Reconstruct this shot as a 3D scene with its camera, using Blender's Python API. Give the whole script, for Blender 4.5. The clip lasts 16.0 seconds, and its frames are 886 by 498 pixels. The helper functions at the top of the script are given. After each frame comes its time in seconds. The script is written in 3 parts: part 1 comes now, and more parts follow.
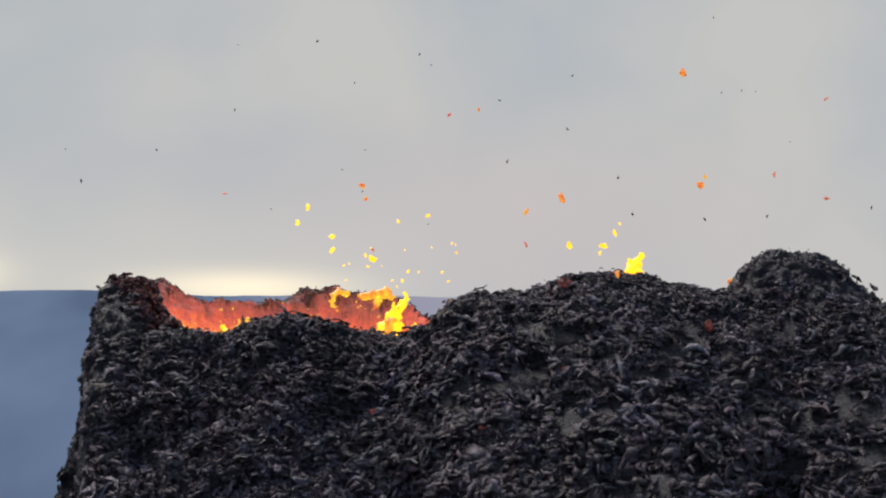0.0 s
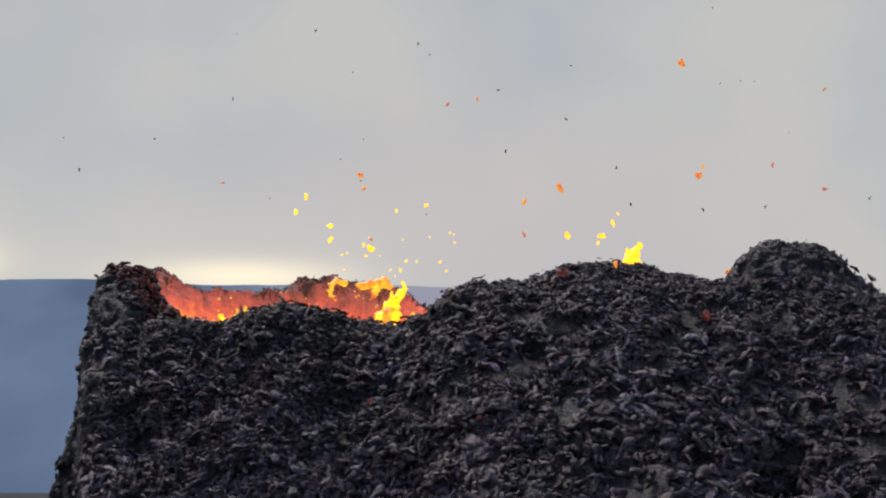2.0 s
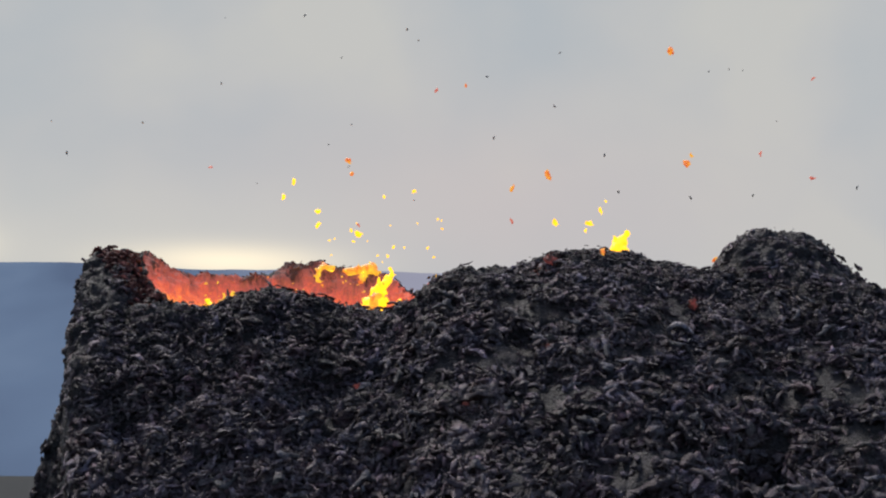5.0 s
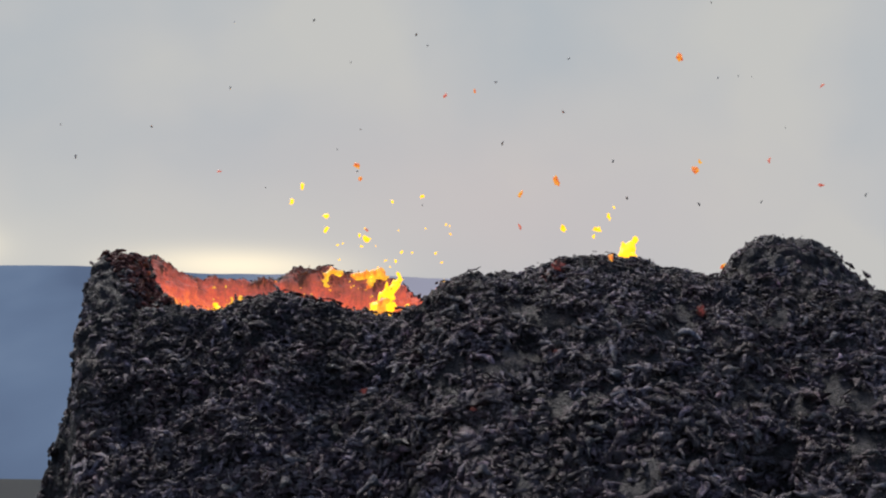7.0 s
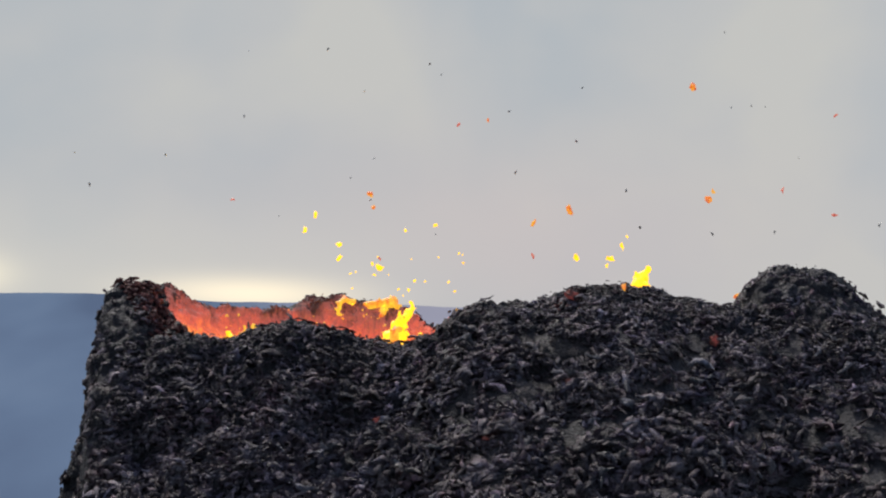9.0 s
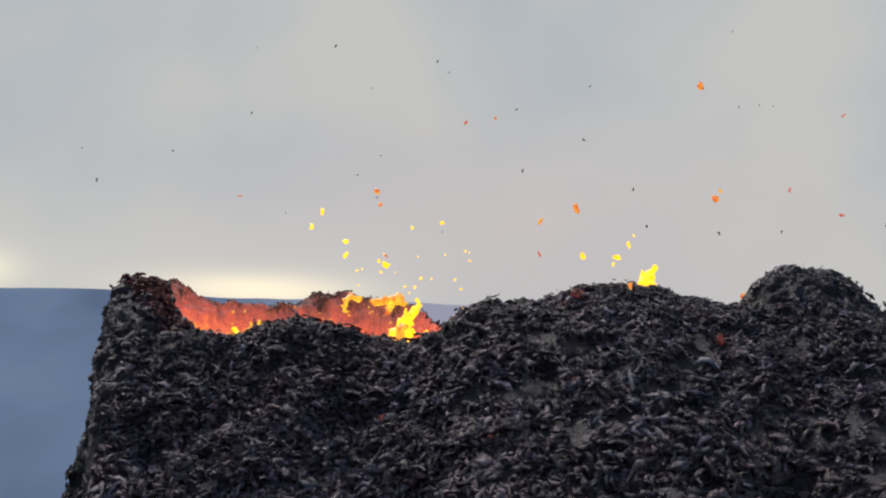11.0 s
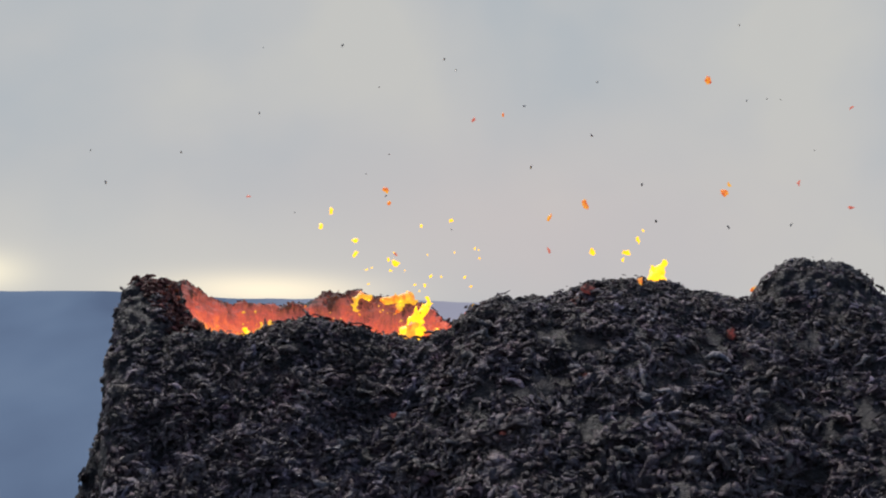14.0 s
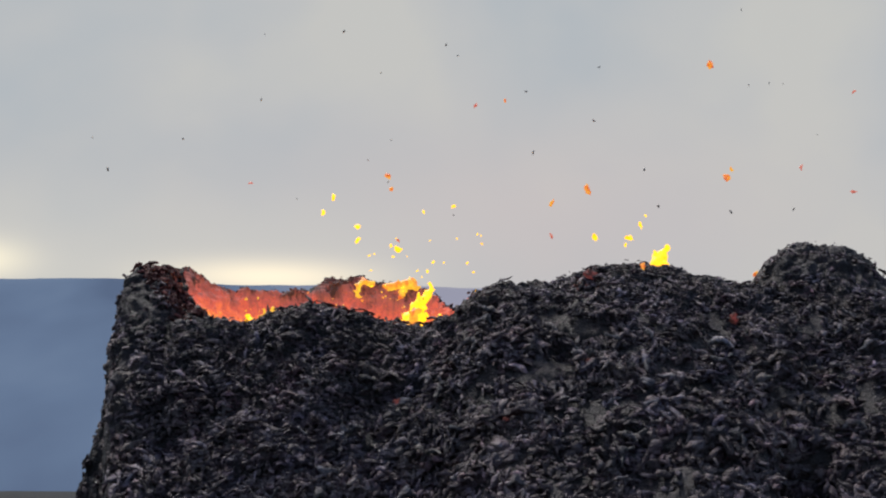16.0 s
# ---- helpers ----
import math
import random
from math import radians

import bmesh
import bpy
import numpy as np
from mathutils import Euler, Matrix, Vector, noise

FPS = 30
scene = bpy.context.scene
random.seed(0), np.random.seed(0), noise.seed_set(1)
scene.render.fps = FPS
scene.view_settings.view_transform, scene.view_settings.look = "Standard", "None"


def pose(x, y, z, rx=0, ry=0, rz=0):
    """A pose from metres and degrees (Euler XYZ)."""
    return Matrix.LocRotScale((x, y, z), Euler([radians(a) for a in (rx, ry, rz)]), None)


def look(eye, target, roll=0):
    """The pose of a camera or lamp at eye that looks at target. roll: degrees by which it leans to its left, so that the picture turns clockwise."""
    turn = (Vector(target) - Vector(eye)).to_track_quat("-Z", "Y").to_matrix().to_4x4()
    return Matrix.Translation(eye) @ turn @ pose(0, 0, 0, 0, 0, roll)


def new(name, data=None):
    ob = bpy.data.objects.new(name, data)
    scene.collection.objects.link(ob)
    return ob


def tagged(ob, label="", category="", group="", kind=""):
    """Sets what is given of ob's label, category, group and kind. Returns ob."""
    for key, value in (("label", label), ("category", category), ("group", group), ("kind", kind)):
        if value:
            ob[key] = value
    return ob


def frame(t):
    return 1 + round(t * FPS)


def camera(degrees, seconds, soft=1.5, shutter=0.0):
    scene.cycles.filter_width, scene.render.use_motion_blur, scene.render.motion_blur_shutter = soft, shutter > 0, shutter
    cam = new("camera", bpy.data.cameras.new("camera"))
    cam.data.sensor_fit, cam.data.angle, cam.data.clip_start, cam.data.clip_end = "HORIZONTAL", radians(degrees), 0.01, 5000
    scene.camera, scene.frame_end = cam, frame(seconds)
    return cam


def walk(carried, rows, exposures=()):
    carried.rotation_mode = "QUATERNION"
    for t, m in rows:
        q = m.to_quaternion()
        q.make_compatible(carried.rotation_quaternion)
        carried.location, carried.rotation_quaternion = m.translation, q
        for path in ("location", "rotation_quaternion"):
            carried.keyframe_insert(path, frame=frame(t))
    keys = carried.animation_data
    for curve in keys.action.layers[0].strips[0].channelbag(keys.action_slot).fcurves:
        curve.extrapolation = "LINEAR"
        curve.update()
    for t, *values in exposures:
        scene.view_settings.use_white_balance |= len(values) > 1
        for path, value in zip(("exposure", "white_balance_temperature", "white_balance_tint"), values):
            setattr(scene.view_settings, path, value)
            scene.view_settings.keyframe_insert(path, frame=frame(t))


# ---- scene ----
# ---------------------------------------------------------------- camera
cam = camera(28.0, 16.0, soft=2.1)
EYE = (0.0, 0.0, 1.6)
ROWS = [
    (0.0, 97.500, 0.010, -0.002), (0.5, 97.364, -0.103, 0.072), (1.0, 97.338, -0.128, 0.358),
    (1.5, 97.230, -0.103, 0.271), (2.0, 97.168, -0.102, -0.077), (2.5, 97.056, -0.139, -0.295),
    (3.0, 97.149, -0.237, -0.253), (3.5, 97.184, -0.280, -0.336), (4.0, 97.144, -0.405, -0.481),
    (4.2, 97.037, -0.454, -0.526), (6.3, 96.630, -0.677, -0.417), (6.5, 96.645, -0.773, -0.421),
    (7.0, 96.893, -0.794, -0.306), (7.5, 97.508, -0.816, -0.114), (8.0, 97.780, -0.832, -0.014),
    (8.5, 97.902, -0.917, 0.079), (9.0, 97.816, -1.034, 0.083), (9.2, 97.794, -1.048, 0.129),
    (11.3, 97.736, -1.484, 0.292), (11.5, 97.809, -1.461, 0.406), (12.0, 97.894, -1.236, 0.755),
    (12.5, 97.836, -0.754, 1.066), (13.0, 97.778, -0.710, 1.077), (13.5, 97.751, -0.699, 0.817),
    (14.0, 97.657, -0.697, 0.648), (14.5, 97.541, -0.699, 0.687), (15.0, 97.433, -0.720, 0.714),
    (15.5, 97.356, -0.591, 0.717), (16.0, 97.200, -0.479, 0.757),
]
walk(cam, [(t, pose(*EYE, rx, ry, rz)) for t, rx, ry, rz in ROWS])

# ---------------------------------------------------------------- light
SUN_ELEVATION, SUN_AZIMUTH = 58.0, -35.0   # degrees; azimuth from +y clockwise (ahead and to one side)
world = bpy.data.worlds.new("world")
scene.world = world
world.use_nodes = True
wn = world.node_tree
sky = wn.nodes.new("ShaderNodeTexSky")
sky.sky_type, sky.sun_disc = "NISHITA", False
sky.sun_elevation, sky.sun_rotation = radians(SUN_ELEVATION), radians(SUN_AZIMUTH)
sky.dust_density, sky.air_density = 3.0, 1.0
wn.links.new(sky.outputs[0], wn.nodes["Background"].inputs[0])
wn.nodes["Background"].inputs[1].default_value = 0.15
sun_data = bpy.data.lights.new("sun", "SUN")
sun_data.energy, sun_data.angle, sun_data.color = 2.0, radians(12), (1.0, 0.97, 0.93)
sun = new("sun", sun_data)
a, e = radians(SUN_AZIMUTH), radians(SUN_ELEVATION)
sun.matrix_world = look((math.sin(a) * math.cos(e) * 60, math.cos(a) * math.cos(e) * 60, math.sin(e) * 60), (0, 0, 0))
scene.view_settings.exposure = 0.0


# ---------------------------------------------------------------- materials
class Nodes:
    """A small wrapper to wire a node material."""

    def __init__(self, name):
        self.mat = bpy.data.materials.new(name)
        self.mat.use_nodes = True
        self.tree = self.mat.node_tree
        self.bsdf = self.tree.nodes["Principled BSDF"]
        self.out = self.tree.nodes["Material Output"]

    def add(self, kind, **inputs):
        node = self.tree.nodes.new(kind)
        for key, value in inputs.items():
            self.put(node.inputs[key.replace("_", " ")], value)
        return node

    def put(self, socket, value):
        if isinstance(value, bpy.types.NodeSocket):
            self.tree.links.new(value, socket)
        else:
            socket.default_value = value

    def coords(self):
        return self.add("ShaderNodeTexCoord").outputs["Object"]

    def place(self):
        return self.add("ShaderNodeNewGeometry").outputs["Position"]

    def noise(self, vector, scale, detail=4.0, rough=0.55, distortion=0.0):
        node = self.add("ShaderNodeTexNoise", Vector=vector, Scale=scale, Detail=detail, Roughness=rough, Distortion=distortion)
        return node.outputs[0]

    def ramp(self, value, *stops):
        node = self.add("ShaderNodeValToRGB", Fac=value)
        els = node.color_ramp.elements
        while len(els) < len(stops):
            els.new(0.5)
        for el, (at, colour) in zip(els, stops):
            el.position = at
            el.color = (*colour, 1.0) if len(colour) == 3 else colour
        return node.outputs[0]

    def mix(self, fac, a, b, blend="MIX"):
        node = self.tree.nodes.new("ShaderNodeMix")
        node.data_type, node.blend_type = "RGBA", blend
        self.put(node.inputs[0], fac)
        for socket, v in ((node.inputs[6], a), (node.inputs[7], b)):
            self.put(socket, (*v, 1.0) if isinstance(v, tuple) else v)
        return node.outputs[2]

    def math(self, op, a, b=0.0, clamp=False):
        node = self.tree.nodes.new("ShaderNodeMath")
        node.operation, node.use_clamp = op, clamp
        self.put(node.inputs[0], a)
        self.put(node.inputs[1], b)
        return node.outputs[0]

    def remap(self, value, lo, hi, out_lo=0.0, out_hi=1.0):
        node = self.tree.nodes.new("ShaderNodeMapRange")
        node.interpolation_type = "SMOOTHSTEP"
        for i, v in enumerate((value, lo, hi, out_lo, out_hi)):
            self.put(node.inputs[i], v)
        return node.outputs[0]

    def split(self, vector):
        return self.add("ShaderNodeSeparateXYZ", Vector=vector).outputs

    def bump(self, height, strength, distance):
        node = self.add("ShaderNodeBump", Height=height, Strength=strength, Distance=distance)
        self.put(self.bsdf.inputs["Normal"], node.outputs[0])


def rock_shader(n, dark, light, own=None, edges=1.0):
    """Crumpled spatter: dark glassy crust, rusty here and there, light caught on its folded edges painted pale."""
    p = n.place()
    bent = n.mix(0.12, p, n.add("ShaderNodeTexNoise", Vector=p, Scale=3.0, Detail=3.0).outputs["Color"])
    fold_noise = n.noise(bent, 5.5, 3.0, 0.6, 0.8)
    fold = n.math("SUBTRACT", 1.0, n.math("MULTIPLY", n.math("ABSOLUTE", n.math("SUBTRACT", fold_noise, 0.5)), 7.5), True)
    fine = n.noise(p, 17.0, 6.0, 0.7)
    broad = n.noise(p, 0.8, 3.0, 0.5)
    ash = n.noise(p, 1.7, 4.0, 0.6)
    colour = n.mix(n.ramp(fine, (0.36, (0, 0, 0)), (0.66, (1, 1, 1))), dark, light)
    # ridges that catch the light, painted as pale lines along the folds
    pale = n.math("MULTIPLY", fold, n.remap(ash, 0.42, 0.60, 0.10 * edges, 0.85 * edges))
    colour = n.mix(pale, colour, (0.205, 0.180, 0.194))
    colour = n.mix(n.remap(broad, 0.50, 0.74, 0.0, 0.5), colour, (0.062, 0.046, 0.040))
    if own is not None:
        tone = n.ramp(own, (0.0, (0.62, 0.62, 0.62)), (0.6, (0.95, 0.95, 0.97)), (0.9, (1.25, 1.25, 1.3)), (1.0, (2.1, 2.1, 2.2)))
        colour = n.mix(1.0, colour, tone, "MULTIPLY")
    tint = n.ramp(n.noise(p, 1.3, 3.0, 0.6), (0.34, (0.90, 0.95, 1.08)), (0.46, (1.04, 1.0, 1.0)), (0.58, (1.04, 1.0, 0.90)), (0.70, (1.28, 0.92, 0.96)))
    colour = n.mix(1.0, colour, tint, "MULTIPLY")
    drift = n.remap(n.noise(p, 0.62, 4.0, 0.6), 0.36, 0.64, 0.62, 1.30)
    colour = n.mix(1.0, colour, n.add("ShaderNodeCombineColor", Red=drift, Green=drift, Blue=drift).outputs[0], "MULTIPLY")
    n.put(n.bsdf.inputs["Base Color"], colour)
    n.put(n.bsdf.inputs["Roughness"], n.remap(fine, 0.3, 0.7, 0.42, 0.8))
    crumple = n.math("ADD", n.noise(p, 15.0, 5.0, 0.72), n.math("MULTIPLY", n.noise(bent, 7.5, 3.0, 0.6, 1.2), 0.9))
    n.bump(n.math("ADD", n.math("MULTIPLY", fold, 0.5), crumple), 1.0, 0.055)
    return n.mat


def rock_material(name, dark, light, island=False, edges=1.0):
    n = Nodes(name)
    own = n.add("ShaderNodeNewGeometry").outputs["Random Per Island"] if island else None
    return rock_shader(n, dark, light, own, edges)


def piece_material(name, dark, light):
    """The same rock for single clumps: each takes its own tone."""
    n = Nodes(name)
    return rock_shader(n, dark, light, n.add("ShaderNodeObjectInfo").outputs["Random"])


def hot_wall_material():
    """Red-hot crater wall: it glows more the nearer it is to the melt, with darker crust between."""
    n = Nodes("red_hot_wall")
    p = n.place()
    z = n.split(p)[2]
    blotch = n.noise(p, 1.7, 4.0, 0.6, 0.4)
    grain = n.noise(p, 9.0, 5.0, 0.65)
    flow = n.noise(n.add("ShaderNodeMapping", Vector=p, Scale=(3.2, 3.2, 0.7)).outputs[0], 2.0, 4.0, 0.6, 0.5)
    grain = n.math("ADD", n.math("MULTIPLY", grain, 0.62), n.math("MULTIPLY", n.remap(flow, 0.34, 0.68), 0.38))
    heat = n.math("ADD", n.remap(z, 7.05, 4.9, -0.12, 0.58), n.math("ADD", n.math("MULTIPLY", blotch, 0.60), n.math("MULTIPLY", grain, 0.30)))
    glow = n.ramp(heat, (0.32, (0.03, 0.008, 0.006)), (0.46, (0.29, 0.064, 0.048)), (0.64, (0.58, 0.090, 0.056)),
                  (0.84, (0.82, 0.150, 0.050)), (0.95, (1.0, 0.40, 0.06)))
    n.put(n.bsdf.inputs["Base Color"], n.mix(grain, (0.04, 0.030, 0.028), (0.10, 0.06, 0.05)))
    n.put(n.bsdf.inputs["Roughness"], 0.8)
    n.put(n.bsdf.inputs["Emission Color"], glow)
    n.bsdf.inputs["Emission Strength"].default_value = 1.15
    n.bump(grain, 0.8, 0.08)
    return n.mat


def melt_material(name, low, mid, high, strength, scale=3.0):
    n = Nodes(name)
    p = n.place()
    v = n.noise(p, scale, 4.0, 0.6, 0.6)
    n.put(n.bsdf.inputs["Base Color"], (0.10, 0.05, 0.03, 1.0))
    n.put(n.bsdf.inputs["Roughness"], 0.5)
    n.put(n.bsdf.inputs["Emission Color"], n.ramp(v, (0.34, low), (0.47, mid), (0.62, high)))
    n.bsdf.inputs["Emission Strength"].default_value = strength
    return n.mat


def ash_ground_material():
    n = Nodes("black_lava_ground")
    p = n.place()
    f = n.noise(p, 2.0, 6.0, 0.6)
    far = n.noise(p, 0.02, 4.0, 0.5)
    n.put(n.bsdf.inputs["Base Color"], n.mix(far, n.mix(f, (0.015, 0.015, 0.017), (0.05, 0.05, 0.053)), (0.05, 0.055, 0.05)))
    n.put(n.bsdf.inputs["Roughness"], 0.95)
    n.put(n.bsdf.inputs["Specular IOR Level"], 0.1)
    n.bump(f, 0.6, 0.2)
    return n.mat


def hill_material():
    """Distant hillside; blue air, and gas paling it further along, are painted into its emission."""
    n = Nodes("haze_painted_hillside")
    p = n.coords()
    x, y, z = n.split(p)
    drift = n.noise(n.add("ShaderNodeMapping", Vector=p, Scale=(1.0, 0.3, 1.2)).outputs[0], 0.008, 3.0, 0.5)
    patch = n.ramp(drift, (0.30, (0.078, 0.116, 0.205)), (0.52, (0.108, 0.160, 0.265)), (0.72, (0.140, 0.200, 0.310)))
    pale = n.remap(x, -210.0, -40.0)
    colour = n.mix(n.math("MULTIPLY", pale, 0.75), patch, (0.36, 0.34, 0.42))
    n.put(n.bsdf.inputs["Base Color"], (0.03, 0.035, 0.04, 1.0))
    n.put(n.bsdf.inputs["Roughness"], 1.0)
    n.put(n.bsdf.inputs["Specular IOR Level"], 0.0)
    # air haze put in as emission; the hill itself gives no light
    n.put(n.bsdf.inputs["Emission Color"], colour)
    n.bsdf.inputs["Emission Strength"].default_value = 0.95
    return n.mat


def cloud_material():
    """Overcast evening sky: grey sheets, a pinkish veil of gas, a clear bright strip low down."""
    n = Nodes("overcast_cloud_sheet")
    p = n.coords()
    x, y, z = n.split(p)
    wide = n.add("ShaderNodeMapping", Vector=p, Scale=(1.0, 1.0, 1.0)).outputs[0]
    sheets = n.noise(wide, 0.0030, 3.0, 0.45, 0.3)
    wisps = n.noise(n.add("ShaderNodeMapping", Vector=p, Scale=(1.0, 1.0, 1.6)).outputs[0], 0.0075, 4.0, 0.5)
    both = n.math("ADD", n.math("MULTIPLY", sheets, 0.85), n.math("MULTIPLY", wisps, 0.15))
    colour = n.ramp(both, (0.36, (0.452, 0.488, 0.520)), (0.50, (0.508, 0.521, 0.530)), (0.62, (0.552, 0.553, 0.536)))

    def spot(cx, cz, wx, wz):
        dx = n.math("DIVIDE", n.math("SUBTRACT", x, cx), wx)
        dz = n.math("DIVIDE", n.math("SUBTRACT", z, cz), wz)
        r2 = n.math("ADD", n.math("MULTIPLY", dx, dx), n.math("MULTIPLY", dz, dz))
        return n.math("POWER", 2.718, n.math("MULTIPLY", r2, -1.0))

    colour = n.mix(n.math("MULTIPLY", spot(60.0, 335.0, 400.0, 130.0), 0.65), colour, (0.600, 0.535, 0.530))
    low = n.remap(z, 430.0, 270.0)
    left = n.remap(x, 150.0, -250.0)
    colour = n.mix(n.math("MULTIPLY", n.math("MULTIPLY", low, left), 0.55), colour, (0.640, 0.625, 0.580))
    colour = n.mix(n.math("MULTIPLY", spot(-268.0, 262.0, 130.0, 22.0), 0.95), colour, (1.10, 0.97, 0.74))
    colour = n.mix(n.math("MULTIPLY", spot(-640.0, 275.0, 60.0, 26.0), 0.95), colour, (1.0, 0.92, 0.72))
    emit = n.add("ShaderNodeEmission", Color=colour, Strength=1.0)
    n.tree.links.new(emit.outputs[0], n.out.inputs["Surface"])
    return n.mat


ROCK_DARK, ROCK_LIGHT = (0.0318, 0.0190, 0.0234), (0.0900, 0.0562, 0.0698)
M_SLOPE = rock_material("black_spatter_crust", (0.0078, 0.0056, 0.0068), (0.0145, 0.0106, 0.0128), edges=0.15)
M_CLUMP = rock_material("grey_black_clinker", ROCK_DARK, ROCK_LIGHT, island=True)
M_PIECE = piece_material("grey_black_clump", ROCK_DARK, ROCK_LIGHT)
M_SHRED = rock_material("torn_grey_spatter", (0.072, 0.0500, 0.0595), (0.225, 0.160, 0.190), island=True)
M_PALE = piece_material("pale_grey_clump", (0.06, 0.056, 0.06), (0.17, 0.16, 0.17))
# red-brown rock whose red also stands in for lava glow falling on it
M_GLOW_RUST = rock_material("glow_tinted_red_brown_spatter", (0.095, 0.022, 0.018), (0.22, 0.066, 0.052), island=True, edges=0.15)
M_WALL = hot_wall_material()
M_POOL = melt_material("bright_melt", (0.9, 0.12, 0.01), (1.0, 0.35, 0.02), (1.0, 0.72, 0.05), 6.0, 1.2)
M_MELT = melt_material("yellow_melt", (1.0, 0.42, 0.006), (1.0, 0.52, 0.008), (1.0, 0.54, 0.011), 1.85, 2.6)
M_SPLASH = melt_material("orange_yellow_splash", (0.85, 0.14, 0.02), (1.0, 0.36, 0.03), (1.0, 0.66, 0.04), 0.95, 3.5)
M_ORANGE = melt_material("orange_melt", (0.55, 0.06, 0.02), (0.95, 0.22, 0.03), (1.0, 0.50, 0.05), 0.9, 9.0)
M_BOMB = melt_material("cooling_red_bomb", (0.012, 0.006, 0.006), (0.07, 0.020, 0.022), (0.34, 0.075, 0.075), 0.42, 7.0)
M_EMBER = melt_material("dull_red_ember", (0.30, 0.07, 0.06), (0.60, 0.13, 0.10), (0.75, 0.22, 0.15), 0.9, 7.0)
M_FLECK = rock_material("cooled_fragment", (0.34, 0.34, 0.345), (0.50, 0.50, 0.50))
M_GROUND = ash_ground_material()
M_HILL = hill_material()
M_CLOUD = cloud_material()


# ---------------------------------------------------------------- geometry helpers
def lattice(i, j, k, seed):
    h = (i * 374761393 + j * 668265263 + k * 2147483647 + seed * 1274126177) & 0xFFFFFFFF
    h = ((h ^ (h >> 13)) * 1274126177) & 0xFFFFFFFF
    h = ((h ^ (h >> 16)) * 2246822519) & 0xFFFFFFFF
    return ((h ^ (h >> 15)) & 0xFFFFFF) / float(0xFFFFFF) * 2.0 - 1.0


def vnoise(p, scale, seed=0):
    """Smooth value noise in -1..1 for an array of points (n, 3)."""
    q = np.asarray(p) * scale
    b = np.floor(q).astype(np.int64)
    f = q - b
    f = f * f * f * (f * (f * 6 - 15) + 10)
    total = 0.0
    for dx in (0, 1):
        for dy in (0, 1):
            for dz in (0, 1):
                w = (f[:, 0] if dx else 1 - f[:, 0]) * (f[:, 1] if dy else 1 - f[:, 1]) * (f[:, 2] if dz else 1 - f[:, 2])
                total = total + w * lattice(b[:, 0] + dx, b[:, 1] + dy, b[:, 2] + dz, seed)
    return total


def fractal(p, scale, octaves, seed=0):
    return sum(vnoise(p, scale * 2.03 ** o, seed + o) * 0.5 ** o for o in range(octaves))


def mesh_from(name, verts, faces, smooth=False):
    me = bpy.data.meshes.new(name)
    verts, faces = np.asarray(verts, dtype=np.float32), np.asarray(faces, dtype=np.int32)
    me.vertices.add(len(verts))
    me.vertices.foreach_set("co", verts.ravel())
    k = faces.shape[1]
    me.loops.add(faces.size)
    me.loops.foreach_set("vertex_index", faces.ravel())
    me.polygons.add(len(faces))
    me.polygons.foreach_set("loop_start", np.arange(0, faces.size, k, dtype=np.int32))
    me.polygons.foreach_set("loop_total", np.full(len(faces), k, dtype=np.int32))
    me.polygons.foreach_set("use_smooth", np.full(len(faces), smooth, dtype=bool))
    me.update(calc_edges=True)
    me.validate()
    return me


def part(name, me, material, parent=None, label=""):
    ob = new(name, me)
    if not me.materials:
        me.materials.append(material)
    ob.parent = parent
    return tagged(ob, label) if label else ob


def smooth_step(v, lo, hi):
    t = np.clip((v - lo) / (hi - lo), 0, 1)
    return t * t * (3 - 2 * t)


def profile(x, points):
    """A smooth line through a few (place, height) stations."""
    px, pz = np.array(points, dtype=float).T
    fine = np.linspace(px[0], px[-1], 1200)
    line = np.interp(fine, px, pz)
    kernel = np.hanning(19)
    padded = np.pad(line, 9, mode="edge")
    line = np.convolve(padded, kernel / kernel.sum(), mode="valid")
    return np.interp(x, fine, line)


def smax(a, b, k=0.22):
    h = np.clip(0.5 + 0.5 * (a - b) / k, 0, 1)
    return b * (1 - h) + a * h + k * h * (1 - h)


# ---------------------------------------------------------------- the cone's form
LIP = ((-8.66, -0.6), (-8.40, 1.0), (-8.25, 2.4), (-8.16, 3.4), (-8.10, 4.3), (-7.9, 4.9), (-7.3, 5.15), (-6.4, 5.3), (-5.4, 5.25), (-4.9, 5.50),
       (-4.25, 5.68), (-3.35, 5.68), (-2.4, 5.50), (-1.2, 5.33), (-0.55, 5.36), (-0.1, 5.70), (0.3, 6.06), (1.1, 6.26), (2.05, 6.32),
       (3.05, 6.72), (3.9, 6.89), (4.9, 6.79), (5.7, 6.56), (7.0, 6.28), (8.7, 6.2), (9.8, 6.1), (11.0, 5.9), (12.9, 5.35), (15.6, 3.7), (18.0, 1.5))
TOWER = ((-9.05, -0.8), (-8.98, 3.45), (-8.90, 4.2), (-8.90, 4.7), (-8.89, 5.13), (-8.88, 5.5), (-8.86, 6.05), (-8.82, 6.42), (-8.70, 6.68), (-8.5, 6.82),
         (-8.2, 6.89), (-7.95, 6.90), (-7.75, 6.88), (-7.55, 6.65), (-7.3, 6.1), (-7.0, 5.45), (-6.6, 4.4), (-6.0, 2.0))
